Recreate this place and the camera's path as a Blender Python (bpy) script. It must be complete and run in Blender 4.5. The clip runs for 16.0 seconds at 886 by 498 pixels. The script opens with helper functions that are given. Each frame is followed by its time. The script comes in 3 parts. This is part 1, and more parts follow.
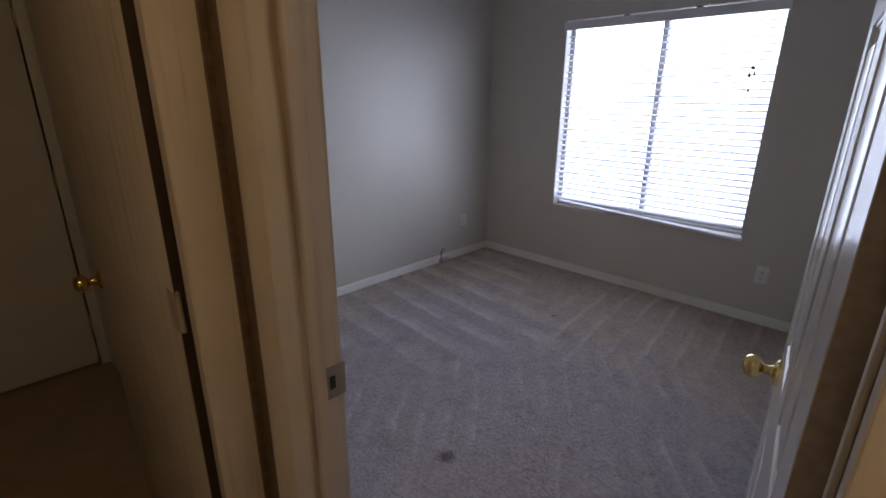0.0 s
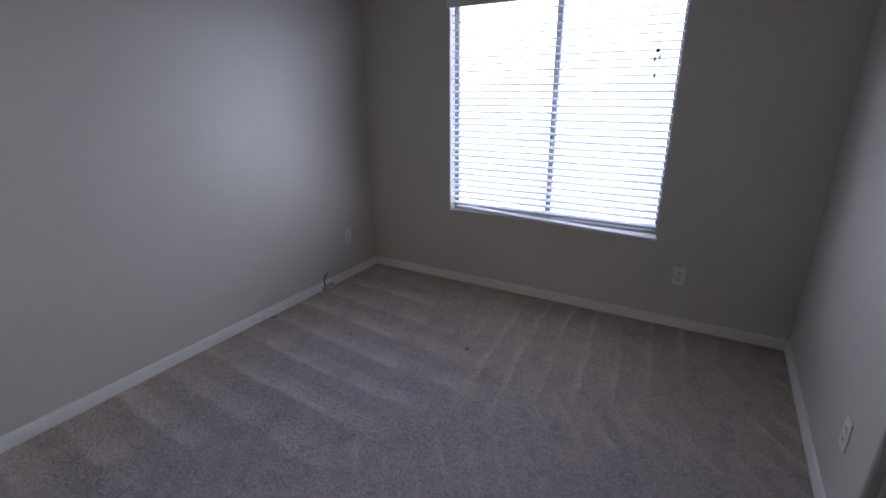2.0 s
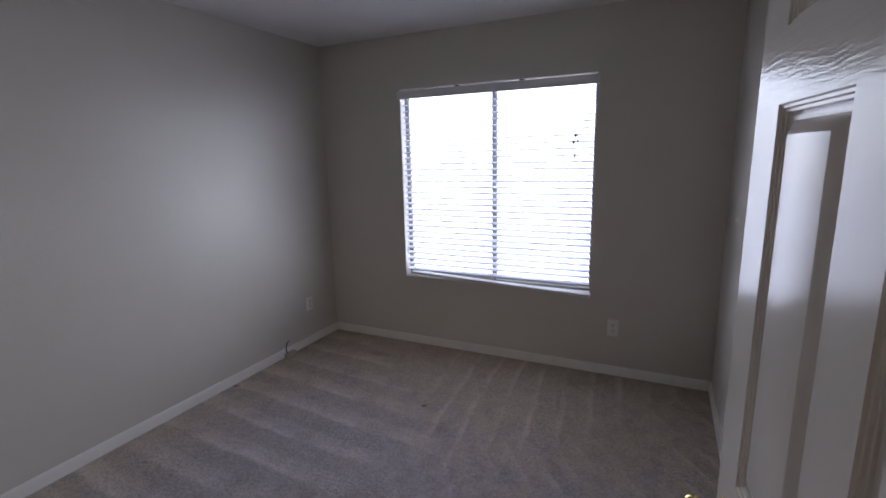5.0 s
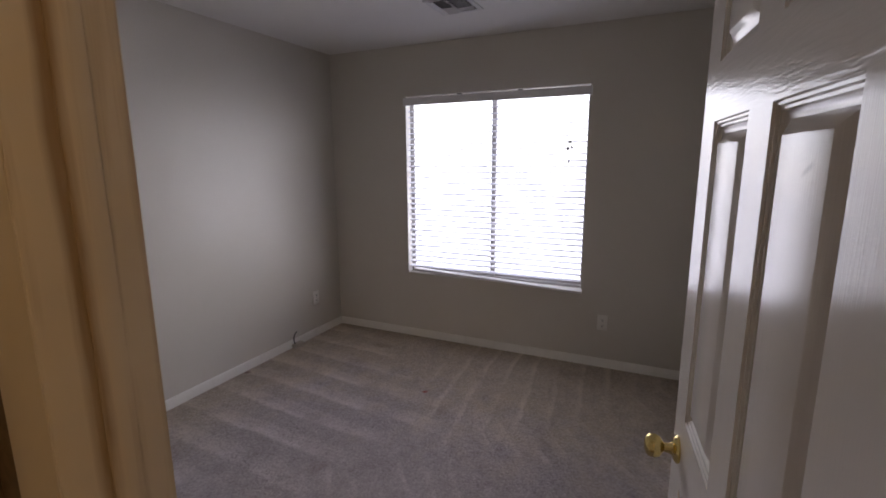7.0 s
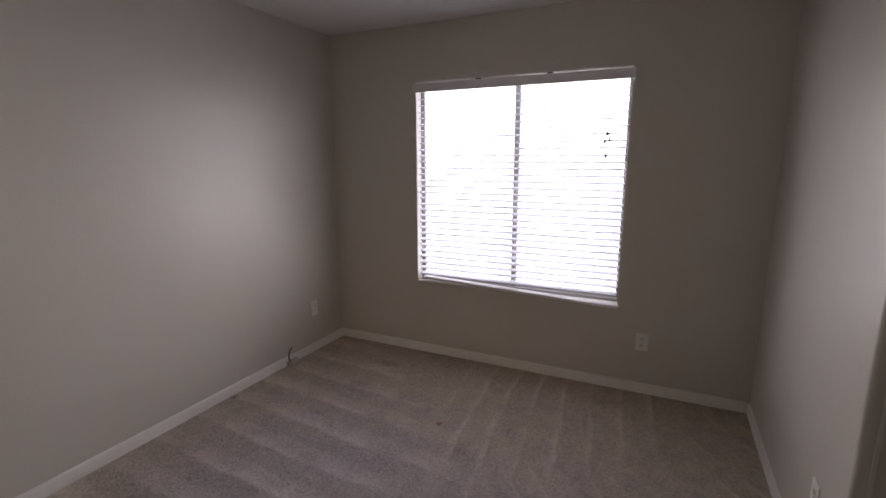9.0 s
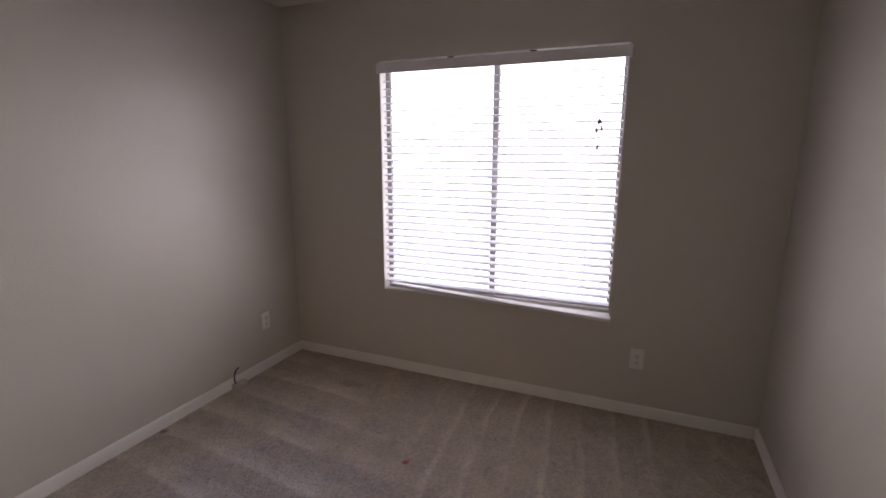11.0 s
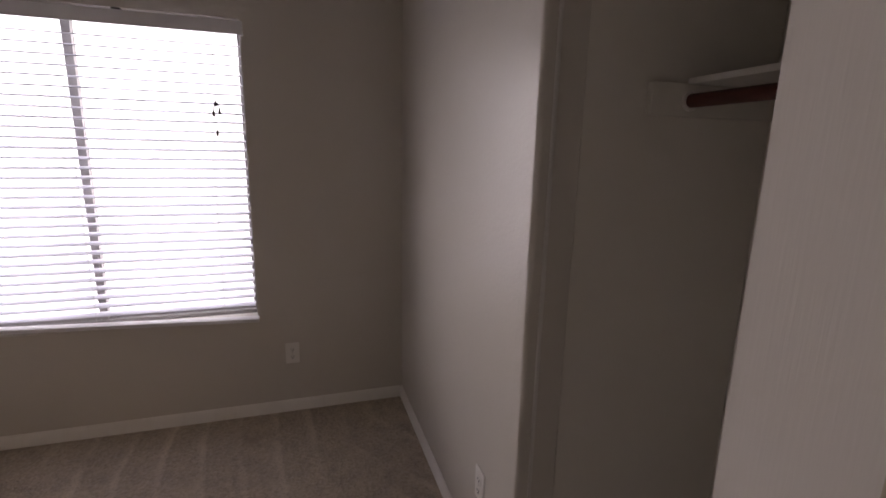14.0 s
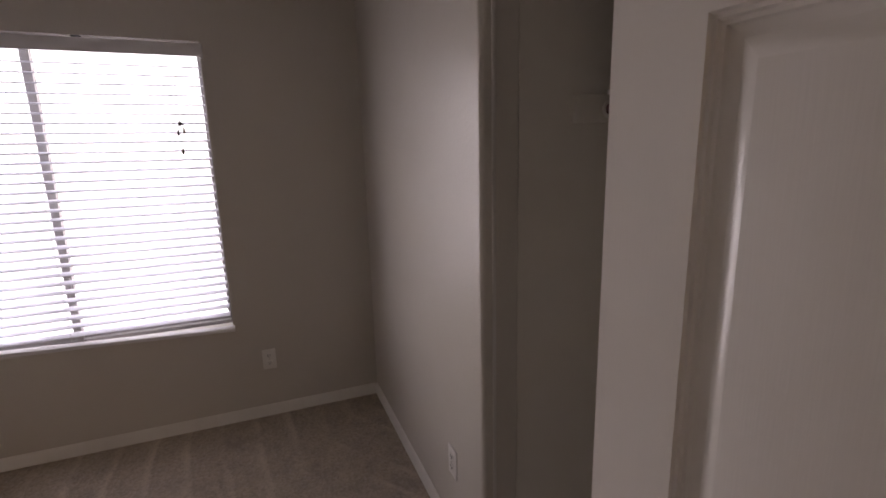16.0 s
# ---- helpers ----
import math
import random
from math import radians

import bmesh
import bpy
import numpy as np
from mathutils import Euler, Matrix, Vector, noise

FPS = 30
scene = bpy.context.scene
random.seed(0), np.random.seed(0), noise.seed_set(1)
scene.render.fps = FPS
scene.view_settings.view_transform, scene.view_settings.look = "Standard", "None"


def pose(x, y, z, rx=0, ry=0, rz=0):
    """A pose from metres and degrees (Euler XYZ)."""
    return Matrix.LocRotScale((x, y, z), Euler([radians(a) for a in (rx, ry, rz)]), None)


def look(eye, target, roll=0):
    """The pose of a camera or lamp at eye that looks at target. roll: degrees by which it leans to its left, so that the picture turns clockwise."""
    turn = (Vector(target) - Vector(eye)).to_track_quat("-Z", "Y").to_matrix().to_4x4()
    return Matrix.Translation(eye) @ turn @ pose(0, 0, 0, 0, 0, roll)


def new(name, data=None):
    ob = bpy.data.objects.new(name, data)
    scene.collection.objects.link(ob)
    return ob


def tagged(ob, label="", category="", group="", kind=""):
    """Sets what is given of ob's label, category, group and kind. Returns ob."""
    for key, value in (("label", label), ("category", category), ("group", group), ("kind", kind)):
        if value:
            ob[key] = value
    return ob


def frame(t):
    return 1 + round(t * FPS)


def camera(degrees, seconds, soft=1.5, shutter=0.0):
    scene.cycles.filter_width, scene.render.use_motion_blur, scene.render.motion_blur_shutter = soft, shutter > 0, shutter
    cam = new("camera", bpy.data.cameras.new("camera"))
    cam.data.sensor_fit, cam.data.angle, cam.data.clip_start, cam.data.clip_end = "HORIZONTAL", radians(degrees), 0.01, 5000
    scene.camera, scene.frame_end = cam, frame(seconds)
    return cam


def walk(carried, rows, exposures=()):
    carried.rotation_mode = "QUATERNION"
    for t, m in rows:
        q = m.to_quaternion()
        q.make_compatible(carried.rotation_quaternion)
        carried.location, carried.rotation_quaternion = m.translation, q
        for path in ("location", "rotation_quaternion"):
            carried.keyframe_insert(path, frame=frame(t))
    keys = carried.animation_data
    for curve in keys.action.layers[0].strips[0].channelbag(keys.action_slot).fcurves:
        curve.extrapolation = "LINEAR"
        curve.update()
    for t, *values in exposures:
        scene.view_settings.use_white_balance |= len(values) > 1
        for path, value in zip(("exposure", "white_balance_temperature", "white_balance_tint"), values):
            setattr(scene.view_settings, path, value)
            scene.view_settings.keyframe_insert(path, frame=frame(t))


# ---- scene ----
cam = camera(86.93, 16.0, soft=1.7)
# seconds, eye x y z in metres, then degrees: heading, tilt, lean
PATH = [
    (0, 1.255, 0.725, 1.478, -45.79, -18.11, -0.47),
    (0.5, 1.399, 0.889, 1.471, -45.55, -18.37, -0.02),
    (1, 1.543, 1.000, 1.457, -46.12, -18.36, 0.35),
    (1.5, 1.664, 1.101, 1.475, -52.56, -18.91, 0.30),
    (2, 1.783, 1.148, 1.476, -59.79, -19.10, 0.47),
    (2.5, 1.885, 1.164, 1.477, -63.34, -18.47, 0.27),
    (3, 1.918, 1.146, 1.496, -64.10, -18.20, 0.80),
    (3.5, 1.910, 1.112, 1.523, -64.30, -16.83, 1.27),
    (4, 1.838, 1.076, 1.539, -64.39, -13.63, 1.40),
    (4.5, 1.704, 1.027, 1.537, -64.49, -12.04, 1.39),
    (5, 1.580, 0.966, 1.541, -64.52, -11.18, 1.24),
    (5.2, 1.543, 0.959, 1.549, -64.63, -11.10, 1.31),
    (6.3, 1.340, 0.882, 1.538, -64.80, -10.80, 0.70),
    (7.3, 1.391, 0.915, 1.530, -64.79, -10.59, 0.07),
    (7.5, 1.415, 0.927, 1.529, -64.55, -10.66, -0.04),
    (8, 1.509, 1.021, 1.524, -64.31, -10.68, 0.06),
    (8.5, 1.628, 1.095, 1.516, -64.34, -10.78, 0.42),
    (8.7, 1.670, 1.130, 1.515, -64.50, -10.83, 0.24),
    (10.8, 2.117, 1.285, 1.503, -65.41, -11.62, 0.07),
    (11, 2.138, 1.299, 1.500, -67.36, -11.72, -0.21),
    (11.5, 2.183, 1.303, 1.473, -75.14, -11.31, -0.87),
    (12, 2.227, 1.294, 1.468, -81.55, -11.32, -0.99),
    (12.5, 2.287, 1.250, 1.456, -87.21, -11.34, -0.74),
    (13, 2.313, 1.187, 1.464, -93.87, -11.81, -1.10),
    (13.5, 2.311, 1.170, 1.465, -101.17, -11.81, -1.41),
    (14, 2.296, 1.172, 1.469, -107.43, -11.93, -1.21),
    (14.5, 2.270, 1.183, 1.485, -110.48, -12.16, -0.43),
    (15, 2.226, 1.205, 1.488, -111.48, -11.89, 0.42),
    (15.5, 2.190, 1.204, 1.483, -111.79, -11.76, 1.05),
    (16, 2.139, 1.199, 1.494, -111.30, -11.76, 1.49),
]


def aim(x, y, z, heading, tilt, lean):
    h, p = radians(heading), radians(tilt)
    eye = Vector((x, y, z))
    return look(eye, eye + Vector((-math.sin(h) * math.cos(p), math.cos(h) * math.cos(p), math.sin(p))), -lean)


EXPOSURES = [(0.0, 0.14, 5780, 18), (3.5, -0.05, 5550, 18), (5.0, 0.05, 5950, 19), (7.5, 0.08, 6800, 22), (11.0, 0.05, 7150, 26), (16.0, 0.0, 7400, 29)]
walk(cam, [(row[0], aim(*row[1:])) for row in PATH], EXPOSURES)

# ---- light ----
world = bpy.data.worlds.new("world")
scene.world = world
world.use_nodes = True
wn, wl = world.node_tree.nodes, world.node_tree.links
sky = wn.new("ShaderNodeTexSky")
sky.sky_type, sky.sun_disc = "NISHITA", False
sky.sun_elevation, sky.sun_rotation = radians(48), radians(200)
wl.new(sky.outputs[0], wn["Background"].inputs[0])
wn["Background"].inputs[1].default_value = 0.1

# daylight standing in the window's opening
day = bpy.data.lights.new("window_daylight", "AREA")
day.shape, day.size, day.size_y = "RECTANGLE", 2.3, 2.0
day.energy, day.color, day.spread = 46.5, (0.92, 0.96, 1.04), radians(180)
day_ob = new("window_daylight", day)
day_ob.matrix_world = look((5.22, 2.16, 1.28), (3.22, 2.76, 1.22))

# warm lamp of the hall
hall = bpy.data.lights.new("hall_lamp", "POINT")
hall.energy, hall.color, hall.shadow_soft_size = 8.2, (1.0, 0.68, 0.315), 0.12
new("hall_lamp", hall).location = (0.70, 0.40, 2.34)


# ---- materials ----
class Nodes:
    """A small writer of node materials."""

    def __init__(self, name, rough=0.5, metal=0.0, spec=0.5):
        self.mat = bpy.data.materials.new(name)
        self.mat.use_nodes = True
        self.n, self.l = self.mat.node_tree.nodes, self.mat.node_tree.links
        self.b = self.n["Principled BSDF"]
        self.b.inputs["Roughness"].default_value = rough
        self.b.inputs["Metallic"].default_value = metal
        self.b.inputs["Specular IOR Level"].default_value = spec
        self.geo = self.n.new("ShaderNodeNewGeometry").outputs["Position"]
        self.obj = self.n.new("ShaderNodeTexCoord").outputs["Object"]

    def put(self, socket, value):
        if isinstance(value, (int, float)):
            socket.default_value = value
        elif isinstance(value, tuple):
            socket.default_value = (*value, 1) if len(value) == 3 and socket.type == "RGBA" else value
        else:
            self.l.new(value, socket)

    def math(self, op, a, b=0.0, c=0.0):
        m = self.n.new("ShaderNodeMath")
        m.operation = op
        for s, v in zip(m.inputs, (a, b, c)):
            self.put(s, v)
        return m.outputs[0]

    def scaled(self, vec, s):
        m = self.n.new("ShaderNodeVectorMath")
        m.operation = "MULTIPLY"
        self.put(m.inputs[0], vec)
        m.inputs[1].default_value = s
        return m.outputs[0]

    def noise(self, vec, scale, detail=3.0, rough=0.5):
        m = self.n.new("ShaderNodeTexNoise")
        m.inputs["Scale"].default_value, m.inputs["Detail"].default_value, m.inputs["Roughness"].default_value = scale, detail, rough
        self.l.new(vec, m.inputs["Vector"])
        return m.outputs["Fac"]

    def ramp(self, fac, lo, hi, a=0.0, b=1.0):
        m = self.n.new("ShaderNodeMapRange")
        for s, v in zip(m.inputs[:5], (fac, lo, hi, a, b)):
            self.put(s, v)
        return m.outputs[0]

    def mix(self, fac, a, b):
        m = self.n.new("ShaderNodeMix")
        m.data_type = "RGBA"
        self.put(m.inputs["Factor"], fac)
        self.put(m.inputs[6], a)
        self.put(m.inputs[7], b)
        return m.outputs[2]

    def split(self, vec):
        m = self.n.new("ShaderNodeSeparateXYZ")
        self.l.new(vec, m.inputs[0])
        return m.outputs

    def bump(self, height, strength, dist):
        m = self.n.new("ShaderNodeBump")
        m.inputs["Strength"].default_value, m.inputs["Distance"].default_value = strength, dist
        self.l.new(height, m.inputs["Height"])
        self.l.new(m.outputs[0], self.b.inputs["Normal"])

    def colour(self, c):
        self.put(self.b.inputs["Base Color"], c)
        return self.mat


def paint(name, a, b, rough, peel_scale, peel, spec=0.5):
    """Wall paint over an orange-peel plaster."""
    k = Nodes(name, rough, spec=spec)
    big = k.noise(k.geo, 1.3, 4)
    k.put(k.b.inputs["Roughness"], k.ramp(k.noise(k.geo, 9, 3), 0.3, 0.7, rough - 0.02, rough + 0.06))
    k.bump(k.noise(k.geo, peel_scale, 3, 0.55), peel, 0.0025)
    return k.colour(k.mix(k.ramp(big, 0.3, 0.7), a, b))


def carpet_material():
    k = Nodes("cut_pile_carpet", 0.95, spec=0.12)
    x, y, z = k.split(k.geo)
    wob = k.noise(k.scaled(k.geo, (1, 1, 0)), 1.7, 3)
    wob2 = k.noise(k.scaled(k.geo, (1, 1, 0)), 5.0, 3)

    def strokes(pos, pitch, shift, wide, thin):
        """Lanes of a vacuum cleaner: one way light, the other way dark, with a bright seam between."""
        p = k.math("ADD", pos, k.math("ADD", k.math("MULTIPLY", wob, 0.08), k.math("MULTIPLY", wob2, 0.03)))
        f = k.math("FRACT", k.math("DIVIDE", k.math("ADD", p, shift), pitch))
        lane = k.math("MULTIPLY", k.ramp(f, 0.0, 0.08), k.ramp(f, 0.44, 0.60, 1.0, 0.0))
        seam = k.math("MULTIPLY", k.ramp(f, 0.02, 0.10), k.ramp(f, 0.16, 0.34, 1.0, 0.0))
        return k.math("ADD", k.math("MULTIPLY", lane, wide), k.math("MULTIPLY", seam, thin))

    north = strokes(k.math("ADD", x, k.math("MULTIPLY", y, -0.08)), 0.245, 0.02, 0.36, 0.30)
    east = strokes(k.math("ADD", y, k.math("MULTIPLY", x, -0.09)), 0.168, 0.07, 0.10, 0.45)
    near = strokes(k.math("ADD", k.math("MULTIPLY", x, -0.6), k.math("MULTIPLY", y, 0.8)), 0.12, 0.05, 0.12, 0.30)
    east = k.math("MULTIPLY", east, k.ramp(k.math("ADD", y, k.math("MULTIPLY", wob2, 0.2)), 2.30, 2.60, 1.0, 0.0))
    near = k.math("MULTIPLY", near, k.ramp(k.noise(k.scaled(k.geo, (1, 1, 0)), 2.3, 3), 0.42, 0.62))
    edge = k.math("MULTIPLY", k.math("SUBTRACT", k.math("ADD", wob, k.math("MULTIPLY", wob2, 0.5)), 0.75), 0.9)
    in_east = k.ramp(k.math("ADD", k.math("SUBTRACT", k.math("SUBTRACT", x, 1.55), y), edge), -0.12, 0.12)
    in_near = k.ramp(k.math("ADD", k.math("ADD", k.math("MULTIPLY", x, 0.7), k.math("MULTIPLY", y, 0.72)), edge), 3.65, 4.0, 1.0, 0.0)
    lanes = k.math("ADD", k.math("MULTIPLY", north, k.math("SUBTRACT", 1.0, in_east)), k.math("MULTIPLY", east, in_east))
    lanes = k.math("ADD", k.math("MULTIPLY", lanes, k.math("SUBTRACT", 1.0, in_near)), k.math("MULTIPLY", near, in_near))
    fade = k.ramp(k.noise(k.scaled(k.geo, (1, 1, 0)), 3.6, 5, 0.6), 0.36, 0.62, 0.15, 1.0)
    lanes = k.math("MULTIPLY", lanes, fade)
    tuft = k.noise(k.geo, 78, 3, 0.7)
    clump = k.noise(k.geo, 46, 4, 0.7)
    scuff = k.noise(k.scaled(k.geo, (1, 1, 0)), 9.0, 5, 0.65)
    # two pile tones by place: tan to the east and north, grey elsewhere
    grey_zone = k.math("ADD", k.math("SUBTRACT", 3.50, x), k.math("MULTIPLY", y, 0.15))
    grey_zone = k.ramp(k.math("ADD", grey_zone, k.math("MULTIPLY", k.math("SUBTRACT", wob2, 0.5), 1.2)), -0.35, 0.45)
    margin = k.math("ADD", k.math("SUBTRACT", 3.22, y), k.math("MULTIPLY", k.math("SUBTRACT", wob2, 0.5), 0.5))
    grey_zone = k.math("MULTIPLY", grey_zone, k.ramp(margin, -0.22, 0.30, 0.25, 1.0))
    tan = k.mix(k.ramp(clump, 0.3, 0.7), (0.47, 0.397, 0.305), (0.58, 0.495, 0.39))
    # greyer tone of the same pile
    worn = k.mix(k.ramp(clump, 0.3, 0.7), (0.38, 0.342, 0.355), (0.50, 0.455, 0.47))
    base = k.mix(grey_zone, tan, worn)
    base = k.mix(k.ramp(scuff, 0.42, 0.64, 0.0, 0.28), base, (0.25, 0.22, 0.215))
    pile = k.mix(grey_zone, (0.80, 0.70, 0.57), (0.78, 0.72, 0.735))
    base = k.mix(k.math("MULTIPLY", lanes, 0.95), base, pile)
    base = k.mix(k.ramp(tuft, 0.54, 0.72, 0.0, 0.3), base, (0.72, 0.655, 0.63))
    base = k.mix(k.ramp(tuft, 0.50, 0.32, 0.0, 0.3), base, (0.14, 0.12, 0.12))
    matted = k.math("MULTIPLY", k.ramp(k.noise(k.geo, 38, 2, 0.5), 0.50, 0.36), k.ramp(wob2, 0.42, 0.60))
    base = k.mix(k.math("MULTIPLY", matted, 0.16), base, (0.15, 0.13, 0.13))
    soil = k.noise(k.scaled(k.geo, (1, 1, 0)), 3.1, 5, 0.6)
    base = k.mix(k.ramp(soil, 0.60, 0.78, 0.0, 0.35), base, (0.23, 0.165, 0.115))

    def spot(cx, cy, r, colour, amount, into):
        dx, dy = k.math("SUBTRACT", x, cx), k.math("SUBTRACT", y, cy)
        d = k.math("SQRT", k.math("ADD", k.math("MULTIPLY", dx, dx), k.math("MULTIPLY", dy, dy)))
        d = k.math("ADD", d, k.math("MULTIPLY", k.math("SUBTRACT", clump, 0.5), r * 1.4))
        return k.mix(k.ramp(d, r * 0.4, r, amount, 0.0), into, colour)

    base = spot(3.937, 2.243, 0.024, (0.34, 0.06, 0.05), 0.75, base)
    base = spot(2.435, 1.838, 0.045, (0.07, 0.06, 0.055), 0.7, base)
    base = spot(4.15, 2.95, 0.11, (0.20, 0.15, 0.11), 0.16, base)
    base = spot(4.50, 2.95, 0.07, (0.17, 0.12, 0.075), 0.30, base)
    base = spot(4.515, 2.875, 0.04, (0.17, 0.12, 0.075), 0.25, base)
    base = spot(3.66, 3.565, 0.028, (0.13, 0.06, 0.045), 0.6, base)
    base = spot(2.95, 2.75, 0.05, (0.2, 0.15, 0.11), 0.15, base)
    h = k.math("ADD", k.math("MULTIPLY", tuft, 0.6), k.math("SUBTRACT", k.math("MULTIPLY", clump, 0.9), k.math("MULTIPLY", matted, 0.3)))
    k.bump(h, 0.9, 0.010)
    return k.colour(base)


def door_material():
    """White semi-gloss enamel on a moulded door skin with pressed wood grain."""
    k = Nodes("white_door_enamel", 0.15)
    x, y, z = k.split(k.obj)
    rail = 0.0
    for lo, hi in ((-0.1, 0.22), (0.765, 0.932), (1.587, 1.6985), (1.93, 2.2)):
        band = k.math("MULTIPLY", k.math("GREATER_THAN", z, lo), k.math("LESS_THAN", z, hi))
        rail = k.math("ADD", rail, band)
    bend = k.noise(k.obj, 5, 2)
    warp = k.n.new("ShaderNodeVectorMath")
    warp.operation = "ADD"
    k.l.new(k.obj, warp.inputs[0])
    comb = k.n.new("ShaderNodeCombineXYZ")
    for i in range(3):
        k.l.new(k.math("MULTIPLY", bend, 0.03), comb.inputs[i])
    k.l.new(comb.outputs[0], warp.inputs[1])
    up = k.noise(k.scaled(k.obj, (380, 380, 13)), 1.0, 3)
    along = k.noise(k.scaled(warp.outputs[0], (12, 170, 170)), 1.0, 2)
    g = k.math("ADD", k.math("MULTIPLY", k.math("MULTIPLY", up, 0.75), k.math("SUBTRACT", 1.0, rail)), k.math("MULTIPLY", k.math("MULTIPLY", along, 1.35), rail))
    k.bump(g, 0.27, 0.0013)
    run = k.math("ADD", k.math("MULTIPLY", k.math("SUBTRACT", x, 0.219), 0.45), k.math("SUBTRACT", z, 1.501))
    reach = k.math("ABSOLUTE", k.math("SUBTRACT", x, 0.219))
    rub = k.math("MULTIPLY", k.ramp(k.math("ABSOLUTE", run), 0.001, 0.006, 1.0, 0.0), k.ramp(reach, 0.006, 0.018, 1.0, 0.0))
    rub = k.math("MULTIPLY", rub, k.math("GREATER_THAN", y, -0.017))
    grubby = k.ramp(k.noise(k.obj, 6, 4), 0.5, 0.75, 0.0, 0.10)
    base = k.mix(grubby, (0.735, 0.705, 0.65), (0.60, 0.54, 0.45))
    return k.colour(k.mix(k.math("MULTIPLY", rub, 0.4), base, (0.22, 0.21, 0.21)))


def trim_material(name, a, b, rough, wear, stop_band=0.0):
    """Painted trim; wear: rubbed brown streaks; the last argument: a brown band along the strike jamb's stop."""
    k = Nodes(name, rough)
    streak = k.noise(k.scaled(k.geo, (30, 30, 1.4)), 1.0, 4, 0.6)
    k.bump(k.noise(k.scaled(k.geo, (160, 160, 10)), 1.0, 3), 0.12, 0.0012)
    base = k.mix(k.ramp(k.noise(k.geo, 6, 3), 0.3, 0.7), a, b)
    base = k.mix(k.ramp(streak, 0.54, 0.72, 0.0, wear), base, (0.38, 0.265, 0.145))
    if stop_band:
        x, y, z = k.split(k.geo)
        off = k.math("ABSOLUTE", k.math("SUBTRACT", k.math("ADD", x, k.math("MULTIPLY", k.math("SUBTRACT", k.noise(k.geo, 4.0, 3), 0.5), 0.02)), 1.664))
        band = k.math("MULTIPLY", k.ramp(off, 0.004, 0.015, 1.0, 0.0), k.math("GREATER_THAN", y, 1.45))
        band = k.math("MULTIPLY", band, k.ramp(k.noise(k.scaled(k.geo, (40, 40, 3)), 1.0, 4), 0.3, 0.6, 0.3, 1.0))
        base = k.mix(k.math("MULTIPLY", band, stop_band), base, (0.24, 0.145, 0.06))
    return k.colour(base)


def plain(name, c, rough=0.5, metal=0.0, vary=0.12, spec=0.5, bump=0.0):
    k = Nodes(name, rough, metal, spec)
    f = k.noise(k.obj, 11, 4)
    k.put(k.b.inputs["Roughness"], k.ramp(f, 0.3, 0.7, max(rough - 0.05, 0.02), min(rough + 0.07, 1)))
    if bump:
        k.bump(k.noise(k.obj, 120, 3), bump, 0.001)
    return k.colour(k.mix(k.ramp(f, 0.3, 0.7), tuple(v * (1 - vary) for v in c), tuple(min(v * (1 + vary * 0.5), 0.95) for v in c)))


def wood_material(name, a, b):
    k = Nodes(name, 0.45)
    g = k.noise(k.scaled(k.obj, (3, 60, 60)), 1.0, 4)
    k.bump(g, 0.15, 0.001)
    return k.colour(k.mix(k.ramp(g, 0.35, 0.65), a, b))


M_WALL = paint("greige_wall_paint", (0.612, 0.576, 0.512), (0.642, 0.606, 0.542), 0.33, 90, 0.45, spec=0.5)
# paler than M_WALL: light put into the paint to lift the dim closet
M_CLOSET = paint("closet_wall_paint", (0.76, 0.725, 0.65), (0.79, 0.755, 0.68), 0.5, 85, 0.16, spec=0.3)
M_CEIL = paint("white_ceiling_paint", (0.77, 0.75, 0.72), (0.80, 0.78, 0.75), 0.7, 60, 0.35)
M_CARPET = carpet_material()
M_HALLFLOOR = plain("hall_tan_vinyl", (0.36, 0.27, 0.19), 0.45)
M_DOOR = door_material()
M_TRIM = trim_material("white_trim_enamel", (0.70, 0.68, 0.63), (0.74, 0.72, 0.68), 0.34, 0.0)
M_JAMB = trim_material("worn_jamb_enamel", (0.63, 0.54, 0.40), (0.68, 0.595, 0.46), 0.42, 0.6, 0.75)
M_BASE = trim_material("white_baseboard_enamel", (0.80, 0.78, 0.73), (0.85, 0.83, 0.78), 0.38, 0.05)
M_SLAT = plain("white_faux_wood_slat", (0.73, 0.745, 0.815), 0.75, vary=0.02, spec=0.04)
slat_skin = M_SLAT.node_tree.nodes["Principled BSDF"]
slat_skin.inputs["Subsurface Weight"].default_value = 0.38
slat_skin.inputs["Subsurface Radius"].default_value = (1.0, 1.0, 1.0)
slat_skin.inputs["Subsurface Scale"].default_value = 0.012
M_VALANCE = plain("white_valance", (0.83, 0.82, 0.83), 0.42, vary=0.03)
M_FRAME = plain("grey_window_aluminium", (0.34, 0.33, 0.32), 0.45, vary=0.08)
M_PLATE = plain("white_plastic_plate", (0.82, 0.80, 0.75), 0.3, vary=0.03)
M_DARK = plain("dark_slot", (0.02, 0.02, 0.02), 0.6)
M_BRASS = plain("polished_brass", (0.76, 0.61, 0.25), 0.12, 1.0, vary=0.05)
M_STEEL = plain("satin_nickel", (0.52, 0.49, 0.44), 0.3, 1.0, vary=0.1)
M_STRIKE = plain("dull_brassy_plate", (0.40, 0.34, 0.26), 0.35, 0.7, vary=0.15)
M_BLOCK = plain("tan_plastic", (0.52, 0.47, 0.40), 0.5, vary=0.2)
M_OLDHINGE = plain("paint_flecked_hinge", (0.55, 0.47, 0.36), 0.45, 0.4, vary=0.3)
M_CORD = plain("white_cord", (0.62, 0.60, 0.57), 0.7)
